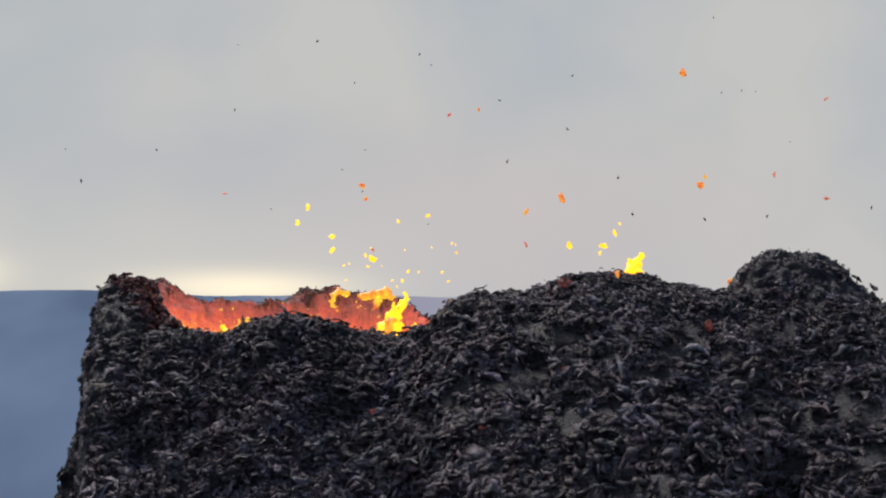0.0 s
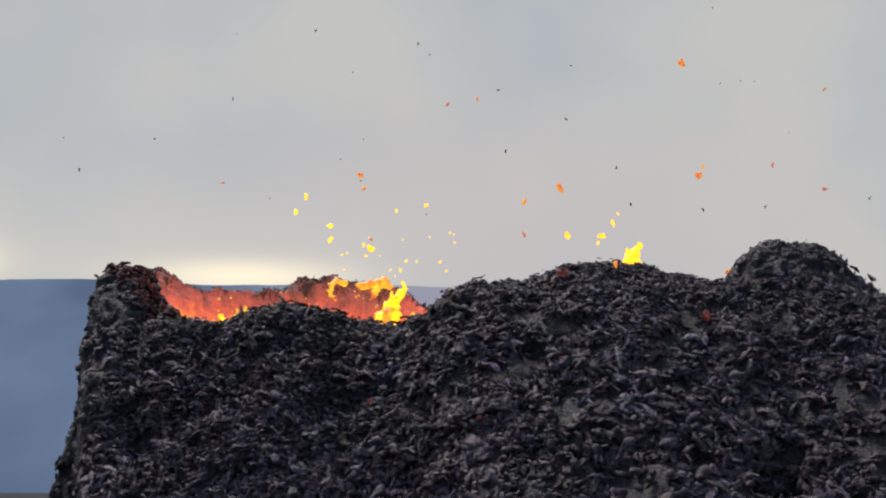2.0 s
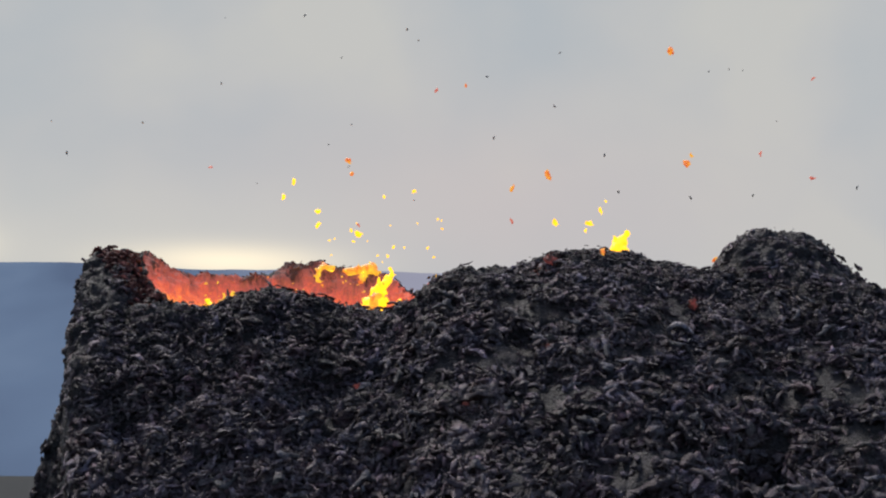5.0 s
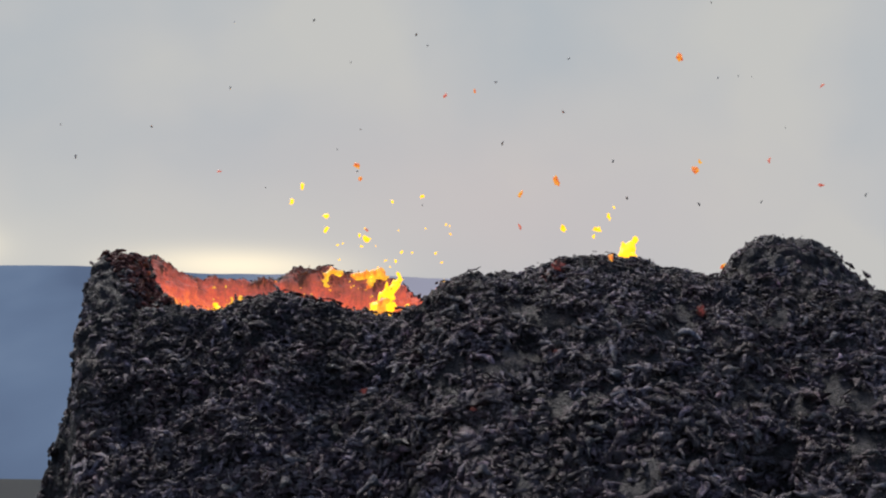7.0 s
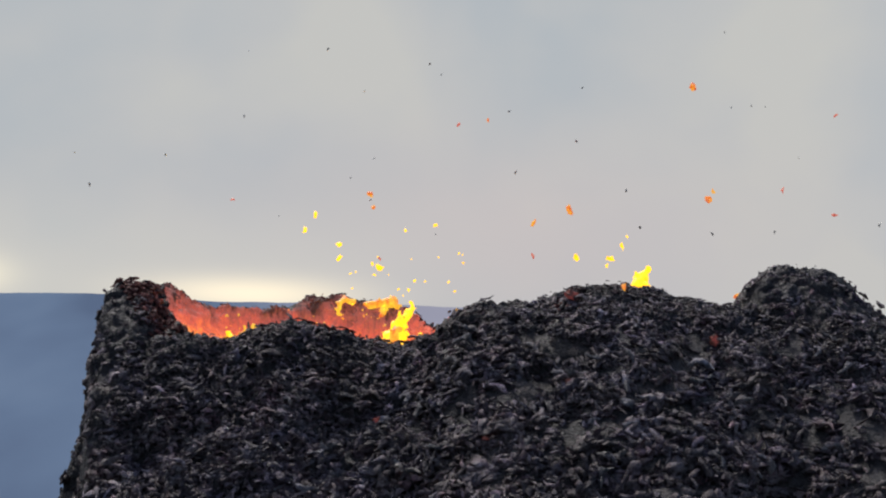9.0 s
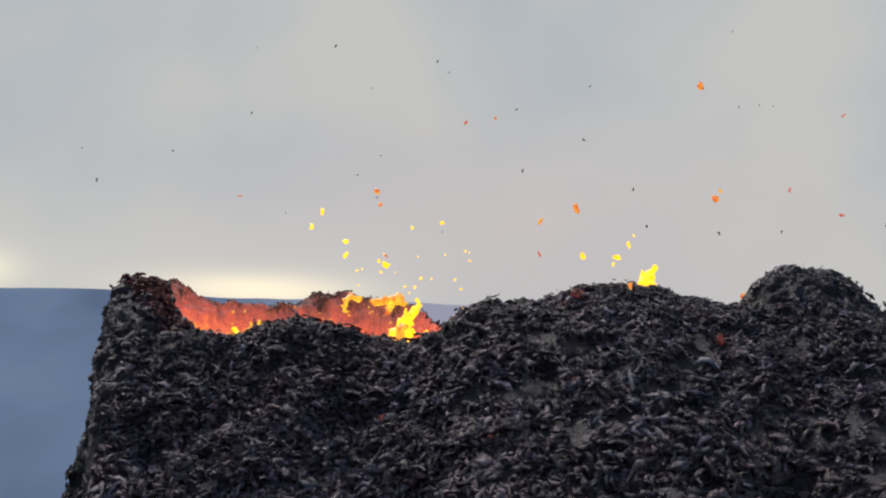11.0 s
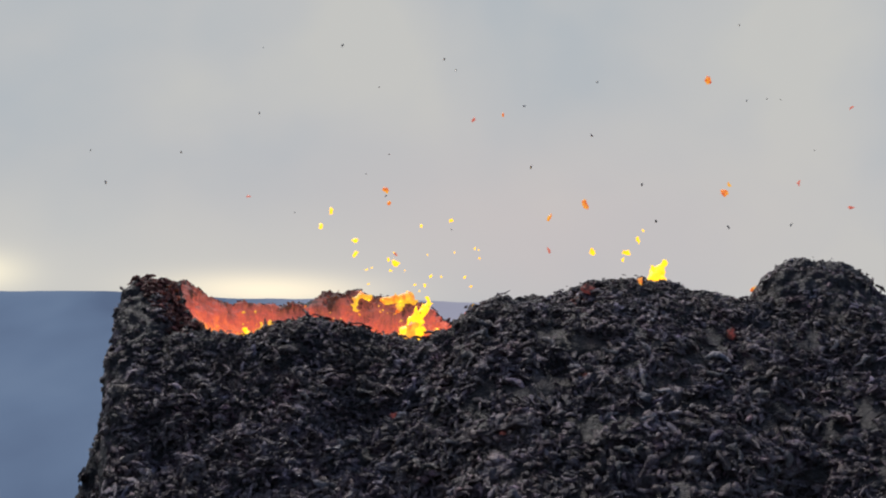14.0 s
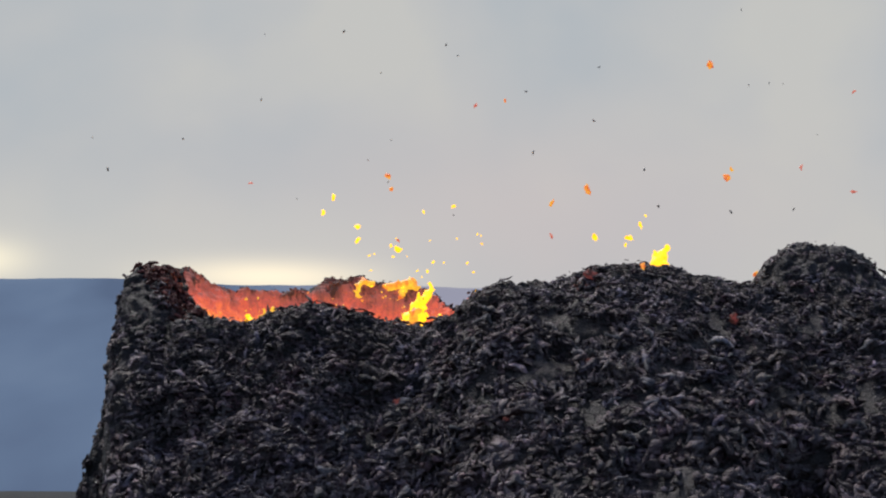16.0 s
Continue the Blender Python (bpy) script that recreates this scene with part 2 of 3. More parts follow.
FAR_RIM = ((-10.5, -3.0), (-9.0, 4.0), (-7.9, 6.4), (-7.0, 6.66), (-4.6, 6.64), (-4.25, 6.86), (-4.0, 7.05), (-3.1, 7.10), (-2.4, 6.94), (-1.7, 6.86), (-1.3, 6.72),
           (-1.05, 6.55), (-0.78, 6.35), (-0.49, 6.12), (-0.25, 5.90), (0.0, 5.5), (0.25, 4.7), (0.8, 3.2), (2.2, -2.0))
# crest of the crater's steep end, from the near lip over the tower to the far rim
CREST = ((-5.3, 44.0, 5.12), (-5.8, 44.1, 5.12), (-6.2, 44.4, 5.28), (-6.8, 45.0, 5.70), (-7.2, 45.6, 6.22), (-7.46, 46.2, 6.82), (-7.58, 46.8, 7.05),
         (-7.46, 47.4, 7.12), (-7.24, 48.0, 7.02), (-6.95, 48.6, 6.82), (-6.6, 49.1, 6.66), (-6.2, 49.5, 6.55))
KNOLL = ((5.0, 0.0), (6.2, 3.6), (6.95, 5.5), (7.32, 6.3), (7.56, 6.88), (8.0, 7.31), (8.75, 7.45), (9.55, 7.28), (10.36, 6.94), (10.96, 6.36), (11.73, 5.2), (13.5, 1.0))


def lip_line(x):
    return 44.0 + 0.5 * smooth_step(x, 0.0, 4.0) - 0.02 * np.clip(x - 4.0, 0, 9) ** 1.3


def far_line(x):
    return 49.9 - 1.7 * (np.abs(x + 3.7) / 3.6) ** 2.4


def crest_wall(x, y):
    """The rim between lip and far rim: falls steeply to the crater, more gently outwards."""
    line = np.array(CREST)
    s = np.linspace(0, len(line) - 1, 90)
    line = np.stack([np.interp(s, np.arange(len(line)), line[:, k]) for k in range(3)], 1)
    z = np.full_like(x, -9.0)
    close = (x > -10.5) & (x < -3.0) & (y > 42.0) & (y < 52.0)
    px, py = x[close], y[close]
    best, high = np.full(px.shape, 99.0), np.zeros(px.shape)
    for cx, cy, cz in line:
        d = np.hypot(px - cx, py - cy)
        nearer = d < best
        best, high = np.where(nearer, d, best), np.where(nearer, cz, high)
    far_side = np.hypot(px + 3.7, (py - 46.9) * 1.25) < np.hypot(3.75, 0.0) + 0.15
    outer = 0.55 * best + 3.0 * np.clip(best - 0.55, 0, None)
    fall = np.where(far_side, 1.45 * (np.sqrt(best ** 2 + 0.12 ** 2) - 0.12), outer)
    z[close] = high - fall
    return z


def cone_height(x, y):
    """Height of the spatter cone over the plan, before its crust is roughened."""
    lip_y = lip_line(x)
    d = lip_y - y
    narrow = x * (1 + (44.0 / np.clip(y, 28, 44) - 1) * smooth_step(-x, 2.0, 7.0))
    ridge = profile(narrow, LIP)
    steep = 0.78 + 0.48 * smooth_step(-x, -1.5, 2.5)
    front = steep * (np.sqrt(np.clip(d, 0, None) ** 2 + 0.7 ** 2) - 0.7) + 0.012 * np.clip(d, 0, None) ** 2
    open_side = 1 - smooth_step(x, -0.5, 0.4)
    back = np.clip(-d, 0, None)
    inner = 1.9 * (np.sqrt(back ** 2 + 0.25 ** 2) - 0.25)
    mound = 0.14 * back + 0.5 * np.clip(back - 2.5, 0, None)
    z = ridge - front - inner * open_side - mound * (1 - open_side)
    dt = np.abs(y - 46.6)
    tower = profile(narrow - 0.46 * np.clip(y - 45.7, 0, 3), TOWER) - 0.40 * np.clip(y - 45.8, 0, 3) - 1.5 * (np.sqrt(np.clip(dt - 0.9, 0, None) ** 2 + 0.4 ** 2) - 0.4) * np.where(y < 46.6, 0.72, 0.5)
    z = smax(z, tower)
    z = smax(z, crest_wall(x, y), 0.12)
    df = y - far_line(x)
    rim = profile(x, FAR_RIM) - np.where(df < 0, 2.0 * (np.sqrt(df ** 2 + 0.2 ** 2) - 0.2), 0.7 * (np.sqrt(df ** 2 + 0.5 ** 2) - 0.5))
    z = smax(z, rim, 0.15)
    dk = np.abs(y - 45.7)
    knoll = profile(x, KNOLL) - 1.25 * (np.sqrt(np.clip(dk - 0.4, 0, None) ** 2 + 0.7 ** 2) - 0.7)
    z = smax(z, knoll)
    hollow = np.exp(-(((x - 7.2) / 0.60) ** 4) - ((y - 38.5) / 0.56) ** 4)
    z = z - 3.2 * hollow
    return z


# ---------------------------------------------------------------- setting: ground, hill, sky
def ring_sheet(radii, sectors, height):
    verts, faces = [], []
    for r in radii:
        for s in range(sectors):
            t = 2 * math.pi * s / sectors
            x, y = r * math.cos(t), r * math.sin(t)
            verts.append((x, y + 6.0, height(x, y, r)))
    for i in range(len(radii) - 1):
        for s in range(sectors):
            n1 = (s + 1) % sectors
            faces.append((i * sectors + s, (i + 1) * sectors + s, (i + 1) * sectors + n1, i * sectors + n1))
    return np.array(verts), np.array(faces)


radii = [0.05] + [1.0 * 1.16 ** i for i in range(58)]
gv, gf = ring_sheet(radii, 144, lambda x, y, r: -min(32.0, 0.032 * max(0.0, r - 140.0)))   # falls away to a wide valley
near = np.clip(np.hypot(gv[:, 0], gv[:, 1]) / 12.0, 0, 1)
gv[:, 2] += fractal(gv, 0.35, 4, 11) * 0.16 * near - 0.05
ground = part("ground", mesh_from("ground", gv, gf, True), M_GROUND)
tagged(ground, "black uneven lava field reaching to the horizon", "ground", kind="structure")


def hillside():
    xs, steps = np.linspace(-1500, 1500, 260), np.linspace(0, 1, 26)
    top = 163.5 - 4.0 * smooth_step(xs, -330, -180) - 22 * smooth_step(xs, 0, 160) - 60 * smooth_step(xs, 150, 700)
    line = np.stack([xs, xs * 0 + 1500, xs * 0], 1)
    top = top + fractal(line, 0.012, 4, 5) * 1.6
    verts = []
    for s in steps:
        y = 900 + 600 * s
        z = -40 + (top + 40) * (s ** 0.9)
        verts.append(np.stack([xs * (0.65 + 0.35 * s), np.full_like(xs, y), z], 1))
    verts.append(np.stack([xs, np.full_like(xs, 1900.0), top * 0.6], 1))
    verts = np.concatenate(verts)
    w = len(xs)
    faces = [(r * w + c, r * w + c + 1, (r + 1) * w + c + 1, (r + 1) * w + c) for r in range(len(steps)) for c in range(w - 1)]
    return mesh_from("hillside", verts, np.array(faces), True)


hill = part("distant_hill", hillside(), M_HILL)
tagged(hill, "long flat-topped hill, dim, with blue distance haze painted into its colour", "hill", kind="structure")


def cloud_sheet():
    verts, faces = [], []
    az, el = np.radians(np.linspace(-50, 50, 61)), np.radians(np.linspace(-1, 26, 19))
    for b in el:
        for t in az:
            verts.append((2400 * math.sin(t) * math.cos(b), 2400 * math.cos(t) * math.cos(b), 2400 * math.sin(b)))
    w = len(az)
    for r in range(len(el) - 1):
        for c in range(w - 1):
            faces.append((r * w + c, (r + 1) * w + c, (r + 1) * w + c + 1, r * w + c + 1))
    return mesh_from("cloud_sheet", verts, faces, True)


clouds = part("backdrop", cloud_sheet(), M_CLOUD)
tagged(clouds, "grey overcast sky with a bright strip above the hill", "sky", kind="structure")

# ---------------------------------------------------------------- spatter cone
cone = new("spatter_cone")
cone.location = (0.0, 44.0, 0.0)
tagged(cone, "steep black cone of piled lava spatter round a glowing crater", "volcanic cone")
INVERSE = Matrix.Translation((0.0, -44.0, 0.0))

gx = np.concatenate([np.arange(-11.4, -6.0, 0.055), np.arange(-6.0, 13.0, 0.06), np.arange(13.0, 18.0, 0.16)])
gy = np.concatenate([np.arange(30.0, 36.0, 0.12), np.arange(36.0, 51.0, 0.055), np.arange(51.0, 60.0, 0.25)])
GX, GY = np.meshgrid(gx, gy)
flat = np.stack([GX.ravel(), GY.ravel()], 1)
H = cone_height(flat[:, 0], flat[:, 1])
Z0 = H.reshape(GX.shape)
dzy, dzx = np.gradient(Z0, gy, gx)
N = np.stack([-dzx, -dzy, np.ones_like(dzx)], 2)
N /= np.linalg.norm(N, axis=2, keepdims=True)
P0 = np.stack([GX, GY, Z0], 2).reshape(-1, 3)
NN = N.reshape(-1, 3)
DRIFT = fractal(P0 * np.array([1.0, 1.0, 1.2]), 2.2, 3, 31)   # low where fine ash has settled
DRIFT += 0.55 * smooth_step(P0[:, 1], 42.2, 43.4) + 0.35 * smooth_step(P0[:, 1], 40.4, 42.2) + 0.40 * smooth_step(-P0[:, 0], -1.0, 3.0) - 0.20 * smooth_step(P0[:, 0], 0.0, 2.5)
ash_cover = smooth_step(-DRIFT, 0.20, 0.42)
bent = P0 + 0.25 * np.stack([fractal(P0, 1.1, 2, 61), fractal(P0, 1.1, 2, 63), fractal(P0, 1.1, 2, 65)], 1)
layered = bent * np.array([1.0, 1.0, 1.9])
below = smooth_step(-P0[:, 1], -43.4, -42.0)
rough = (fractal(P0, 0.55, 2, 3) * 0.11 + below * fractal(P0, 0.85, 2, 19) * 0.16 + (1 - 0.92 * ash_cover) * (
    fractal(layered, 1.7, 3, 7) * 0.11 - np.abs(fractal(layered, 2.6, 3, 9)) * 0.16 + fractal(layered, 6.5, 2, 15) * 0.055) + 0.03)
rough *= np.clip(NN[:, 2] * 2.2, 0.45, 1.0)
PD = P0 + NN * rough[:, None]
PD[:, 2] = np.maximum(PD[:, 2], -0.6)
rows, cols = GX.shape
idx = np.arange(rows * cols).reshape(rows, cols)
quads = np.stack([idx[:-1, :-1], idx[:-1, 1:], idx[1:, 1:], idx[1:, :-1]], 2).reshape(-1, 4)
mid = P0[quads].mean(1)
crest_x = np.interp(mid[:, 1], [c[1] for c in CREST], [c[0] for c in CREST])
inside = (mid[:, 1] > lip_line(mid[:, 0]) + 0.12) & (mid[:, 1] < far_line(mid[:, 0]) + 0.02) & (mid[:, 0] > crest_x + 0.02) & (mid[:, 0] < 0.1)
inside |= (mid[:, 0] > crest_x + 0.02) & (mid[:, 0] < -5.6) & (mid[:, 1] > 44.3) & (mid[:, 1] < 49.3)
above = PD[quads][:, :, 2].max(1) > -0.55


def sub_mesh(name, chosen, smooth=False):
    used, inverse = np.unique(chosen, return_inverse=True)
    return mesh_from(name, PD[used], inverse.reshape(chosen.shape), smooth)


def cone_part(name, me, material, label=""):
    ob = part(name, me, material, cone, label)
    ob.matrix_parent_inverse = INVERSE
    return ob


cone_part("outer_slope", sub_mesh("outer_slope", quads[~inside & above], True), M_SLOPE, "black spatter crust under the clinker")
cone_part("crater_wall", sub_mesh("crater_wall", quads[inside & above], True), M_WALL, "red-hot inner wall of the crater")


# ---------------------------------------------------------------- clinker clumps
def clump_shapes(count, seed, subdivisions=2):
    shapes = []
    rng = np.random.default_rng(seed)
    bm = bmesh.new()
    bmesh.ops.create_icosphere(bm, subdivisions=subdivisions, radius=1.0)
    base = np.array([v.co[:] for v in bm.verts])
    tris = np.array([[v.index for v in f.verts] for f in bm.faces])
    bm.free()
    for k in range(count):
        off = rng.uniform(-40, 40, 3)
        grow = 1 + 0.55 * vnoise(base + off, 1.3, k) + 0.42 * vnoise(base + off, 2.7, k + 50)
        if subdivisions > 1:
            grow += 0.34 - 0.95 * np.abs(vnoise(base + off, 2.6, k + 90))
        v = base * grow[:, None].clip(0.2, None)
        v = v * np.array([1.0, rng.uniform(0.40, 0.72), rng.uniform(0.28, 0.50)])
        v[:, 2] += rng.uniform(-0.35, 0.35) * v[:, 0] ** 2 + rng.uniform(-0.3, 0.3) * v[:, 0] * v[:, 1]
        v[:, 1] += rng.uniform(-0.3, 0.3) * v[:, 0] ** 2
        shapes.append(v * 1.12 / np.linalg.norm(v, axis=1).max())
    return shapes, tris


SHAPES, TRIS = clump_shapes(26, 4)
RAGS, RAG_TRIS = clump_shapes(22, 14, 3)
RAGS_SMALL, RAG_SMALL_TRIS = clump_shapes(24, 33, 2)
CHIPS, CHIP_TRIS = clump_shapes(16, 9, 1)


def shred_shapes(count, seed):
    """Thin bent strips of spatter, as they tear and drape when they land."""
    own = np.random.default_rng(seed)
    shapes = []
    rings, sides = 7, 5
    for k in range(count):
        u = np.linspace(-1, 1, rings)
        bend, twist, wob = own.uniform(-1.2, 1.2), own.uniform(-0.5, 0.5), own.uniform(0, 9)
        mid_line = np.stack([u, bend * u ** 2 + 0.12 * np.sin(3 * u + wob), own.uniform(0.1, 0.35) * (1 - u ** 2) + twist * 0.3 * u], 1)
        wide = (0.09 + 0.19 * (1 - u ** 2)) * own.uniform(0.6, 1.45, rings)
        ang = np.linspace(0, 2 * math.pi, sides, endpoint=False)
        v = mid_line[:, None] + wide[:, None, None] * np.stack([ang * 0, np.cos(ang), 0.6 * np.sin(ang)], 1)[None]
        v = v.reshape(-1, 3)
        shapes.append(v + 0.24 * np.stack([vnoise(v + 7.3 * k, 3.6, k), vnoise(v + 7.3 * k, 3.6, k + 40), vnoise(v + 7.3 * k, 3.6, k + 80)], 1))
    tris = []
    for i in range(rings - 1):
        for q in range(sides):
            p0, p1 = i * sides + q, i * sides + (q + 1) % sides
            tris += [(p0, p1, p1 + sides), (p0, p1 + sides, p0 + sides)]
    for base_ring in (0, (rings - 1) * sides):
        for q in range(1, sides - 1):
            tris.append((base_ring, base_ring + q, base_ring + q + 1))
    return shapes, np.array(tris)


SHREDS, SHRED_TRIS = shred_shapes(30, 52)


def drape_shapes(count, seed, nu=8, nv=4):
    """Flattened rags of spatter: thick irregular sheets with wrinkles and curled edges."""
    own = np.random.default_rng(seed)
    shapes = []
    u, v = np.meshgrid(np.linspace(-1, 1, nu), np.linspace(-1, 1, nv), indexing="ij")
    for k in range(count):
        edge = own.uniform(0.65, 1.25, (nu, 1))
        wide = own.uniform(0.17, 0.34) * (0.22 + 0.78 * np.sqrt(np.clip(1 - np.abs(u) ** 2.2, 0, 1))) * edge
        bend, wave, turn = own.uniform(-0.55, 0.55), own.uniform(0, 6.28), own.uniform(-0.4, 0.4)
        x = u + 0.16 * own.normal(0, 1, (nu, nv)) * 0.6
        y = v * wide + bend * u ** 2 + 0.10 * np.sin(2.6 * u + wave)
        z = (own.uniform(0.05, 0.34) * (1 - u ** 2) + own.uniform(-0.12, 0.36) * v ** 2 * wide * 1.6 + turn * u * v * wide
             + 0.09 * np.sin(own.uniform(4, 8) * u + 3 * v + wave) + 0.05 * own.normal(0, 1, (nu, nv)))
        thick = 0.10 + 0.24 * (1 - np.abs(v) ** 2) * (1 - u ** 4)
        top, bottom = np.stack([x, y, z], 2).reshape(-1, 3), np.stack([x, y * 0.94, z - thick], 2).reshape(-1, 3)
        shapes.append(np.concatenate([top, bottom]))
    n, tris = nu * nv, []
    for i in range(nu - 1):
        for j in range(nv - 1):
            p, q, r, t = i * nv + j, (i + 1) * nv + j, (i + 1) * nv + j + 1, i * nv + j + 1
            tris += [(p, q, r), (p, r, t), (n + p, n + r, n + q), (n + p, n + t, n + r)]
    rim = [i * nv for i in range(nu)] + [(nu - 1) * nv + j for j in range(1, nv)] + [i * nv + nv - 1 for i in range(nu - 2, -1, -1)] + [j for j in range(nv - 2, 0, -1)]
    for p, q in zip(rim, rim[1:] + rim[:1]):
        tris += [(p, n + p, n + q), (p, n + q, q)]
    return shapes, np.array(tris)


DRAPES, DRAPE_TRIS = drape_shapes(40, 71)


def frames_on(normals, rng, lean, level=2.4):
    """Random turns that lie on the slope, leaning out of it a little."""
    n = normals + rng.normal(0, 1, normals.shape) * np.reshape(lean, (-1, 1))
    n /= np.linalg.norm(n, axis=1, keepdims=True)
    t = np.cross(n, rng.normal(0, 1, n.shape) + np.array([0.0, 0.0, level]))
    t /= np.linalg.norm(t, axis=1, keepdims=True)
    return np.stack([t, np.cross(n, t), n], 2)


def pick(rng, count, keep):
    cells = np.nonzero(keep)[0]
    slope = 1.0 / np.clip(NN[cells, 2], 0.13, 1.0)
    wide = np.gradient(gx)[cells % cols] * np.gradient(gy)[cells // cols]
    w = slope * wide
    return rng.choice(cells, count, p=w / w.sum())


def heap(name, where, sizes, shapes, tris, rng, lean, sink, level=2.4):
    turn = frames_on(NN[where], rng, lean, level)
    verts, faces = [], []
    kinds = rng.integers(0, len(shapes), len(where))
    stretch = rng.uniform(0.75, 1.3, (len(where), 3))
    at = PD[where] + NN[where] * (sizes * sink)[:, None] + rng.normal(0, 0.03, (len(where), 3))
    for i in range(len(where)):
        v = shapes[kinds[i]] * stretch[i] * sizes[i]
        verts.append(v @ turn[i].T + at[i])
        faces.append(tris + i * len(v))
    return mesh_from(name, np.concatenate(verts), np.concatenate(faces), True)


rng = np.random.default_rng(21)
CREST_X = np.interp(P0[:, 1], [c[1] for c in CREST], [c[0] for c in CREST])
outside = (P0[:, 1] < lip_line(P0[:, 0]) + np.where(P0[:, 0] > 0.0, 2.2, 0.15)) | (
    (P0[:, 0] < CREST_X - 0.16) & (P0[:, 1] < 47.6))
outside &= (P0[:, 0] < CREST_X - 0.16) | (P0[:, 0] > -5.3) | (P0[:, 1] < 44.2)
rim_top = (P0[:, 1] > far_line(P0[:, 0]) - 0.1) & (P0[:, 1] < far_line(P0[:, 0]) + 0.4) & (P0[:, 0] < 0.0) & (P0[:, 0] > -7.5)
outside &= ((P0[:, 0] - 7.2) / 0.66) ** 2 + ((P0[:, 1] - 38.45) / 0.62) ** 2 > 1.0
outside &= (P0[:, 2] > 0.3) & (P0[:, 1] > 34.0) & (P0[:, 0] < 13.0)
patchy = DRIFT > -0.20
near_stretch = (P0[:, 2] < 2.9) & (P0[:, 2] > 1.3) & (np.abs(P0[:, 0] - 1.5) < 7.5)

skyline = (np.abs(P0[:, 1] - lip_line(P0[:, 0])) < 0.3) | (P0[:, 1] > 44.9) | (P0[:, 0] < -8.0)
on_tower = (P0[:, 0] < -6.0) & (P0[:, 1] > 44.3) & (P0[:, 2] > 4.6)
fine_crust = skyline | on_tower | (P0[:, 1] > 43.2)
COARSE = np.interp(P0[:, 1], (37.0, 40.0, 42.0, 43.6), (1.35, 1.15, 0.85, 0.66))
COARSE = np.where(fine_crust, 0.6, COARSE)
LEAN = np.where(fine_crust, 0.12, np.interp(P0[:, 1], (40.0, 43.0), (0.36, 0.22)))


def cover(name, count, keep, median, spread, limits, shapes, tris, sink, material, label, lean=1.0, level=2.0):
    """One layer of loose rock, coarser towards the foot of the slope."""
    chosen = pick(rng, count, outside & keep)
    sizes = rng.lognormal(math.log(median), spread, count).clip(*limits) * COARSE[chosen]
    layer = cone_part(name, heap(name, chosen, sizes, shapes, tris, rng, LEAN[chosen] * lean, sink, level), material, label)
    tagged(layer, kind="stuff")


cover("clinker", 520, patchy & ~fine_crust & (P0[:, 1] < 42.6), 0.18, 0.30, (0.10, 0.32), RAGS, RAG_TRIS, -0.12, M_CLUMP, "heaped ragged grey-black clinker")
cover("scoria", 2700, (DRIFT > -0.30) & ((P0[:, 1] < 42.0) | on_tower), 0.095, 0.28, (0.05, 0.17), RAGS_SMALL, RAG_SMALL_TRIS, -0.15, M_CLUMP, "fist-sized dark scoria between the clinker")
cover("crest_scoria", 1300, skyline & ~on_tower, 0.17, 0.30, (0.09, 0.30), RAGS_SMALL, RAG_SMALL_TRIS, -0.20, M_CLUMP, "rounded dark scoria along the crest")
cover("draped_spatter", 4900, (DRIFT > -0.27) & ~skyline, 0.140, 0.34, (0.07, 0.29), DRAPES, DRAPE_TRIS, 0.10, M_CLUMP, "folded black rags of spatter draped over each other")
cover("spatter_crust", 2100, (DRIFT > -0.28) & ~skyline, 0.110, 0.36, (0.06, 0.25), DRAPES, DRAPE_TRIS, 0.22, M_SHRED, "torn grey folds of spatter crust")
cover("dark_shred", 6800, (DRIFT > -0.32) & ~skyline, 0.145, 0.34, (0.06, 0.30), SHREDS, SHRED_TRIS, 0.16, M_CLUMP, "thin black twisted strips of spatter", 1.3, 1.0)
cover("spatter_shred", 4600, (DRIFT > -0.32) & ~skyline, 0.120, 0.36, (0.05, 0.26), SHREDS, SHRED_TRIS, 0.16, M_SHRED, "thin torn grey strips of spatter", 1.3, 1.0)
cliff = (P0[:, 0] < -7.4) & (NN[:, 2] < 0.4) & (P0[:, 2] < 6.1)
cover("cliff_clinker", 900, cliff, 0.24, 0.35, (0.12, 0.48), RAGS_SMALL, RAG_SMALL_TRIS, -0.25, M_CLUMP, "knobbly dark clinker stuck to the steep flank")
cover("cliff_drape", 450, cliff, 0.22, 0.30, (0.12, 0.36), DRAPES, DRAPE_TRIS, 0.05, M_CLUMP, "black spatter drapes hanging on the steep flank")
cover("cinder_grit", 3600, DRIFT > -0.45, 0.055, 0.3, (0.03, 0.10), CHIPS, CHIP_TRIS, 0.0, M_CLUMP, "loose dark cinders between the lumps")
# red glow of the lava on tower and lip, put into the rock colour
glow_tinted = on_tower & (P0[:, 0] < CREST_X - 0.02) & (P0[:, 0] > CREST_X - 1.35) & (P0[:, 1] < 47.4)
cover("oxidised_spatter", 950, glow_tinted, 0.19, 0.3, (0.10, 0.30), DRAPES, DRAPE_TRIS, 0.34, M_GLOW_RUST, "oxidised red-brown spatter near the hot rim, lava glow put into its colour")
lip_edge = (np.abs(P0[:, 1] - lip_line(P0[:, 0])) < 0.35) & (P0[:, 0] > -5.9) & (P0[:, 0] < -0.2) | (np.hypot(P0[:, 0] - 3.0, P0[:, 1] - 43.6) < 0.45)
cover("oxidised_lip", 170, lip_edge, 0.14, 0.3, (0.07, 0.24), DRAPES, DRAPE_TRIS, 0.18, M_GLOW_RUST, "scattered red-brown spatter along the lip, tinted for lava glow")
where = pick(rng, 500, rim_top)
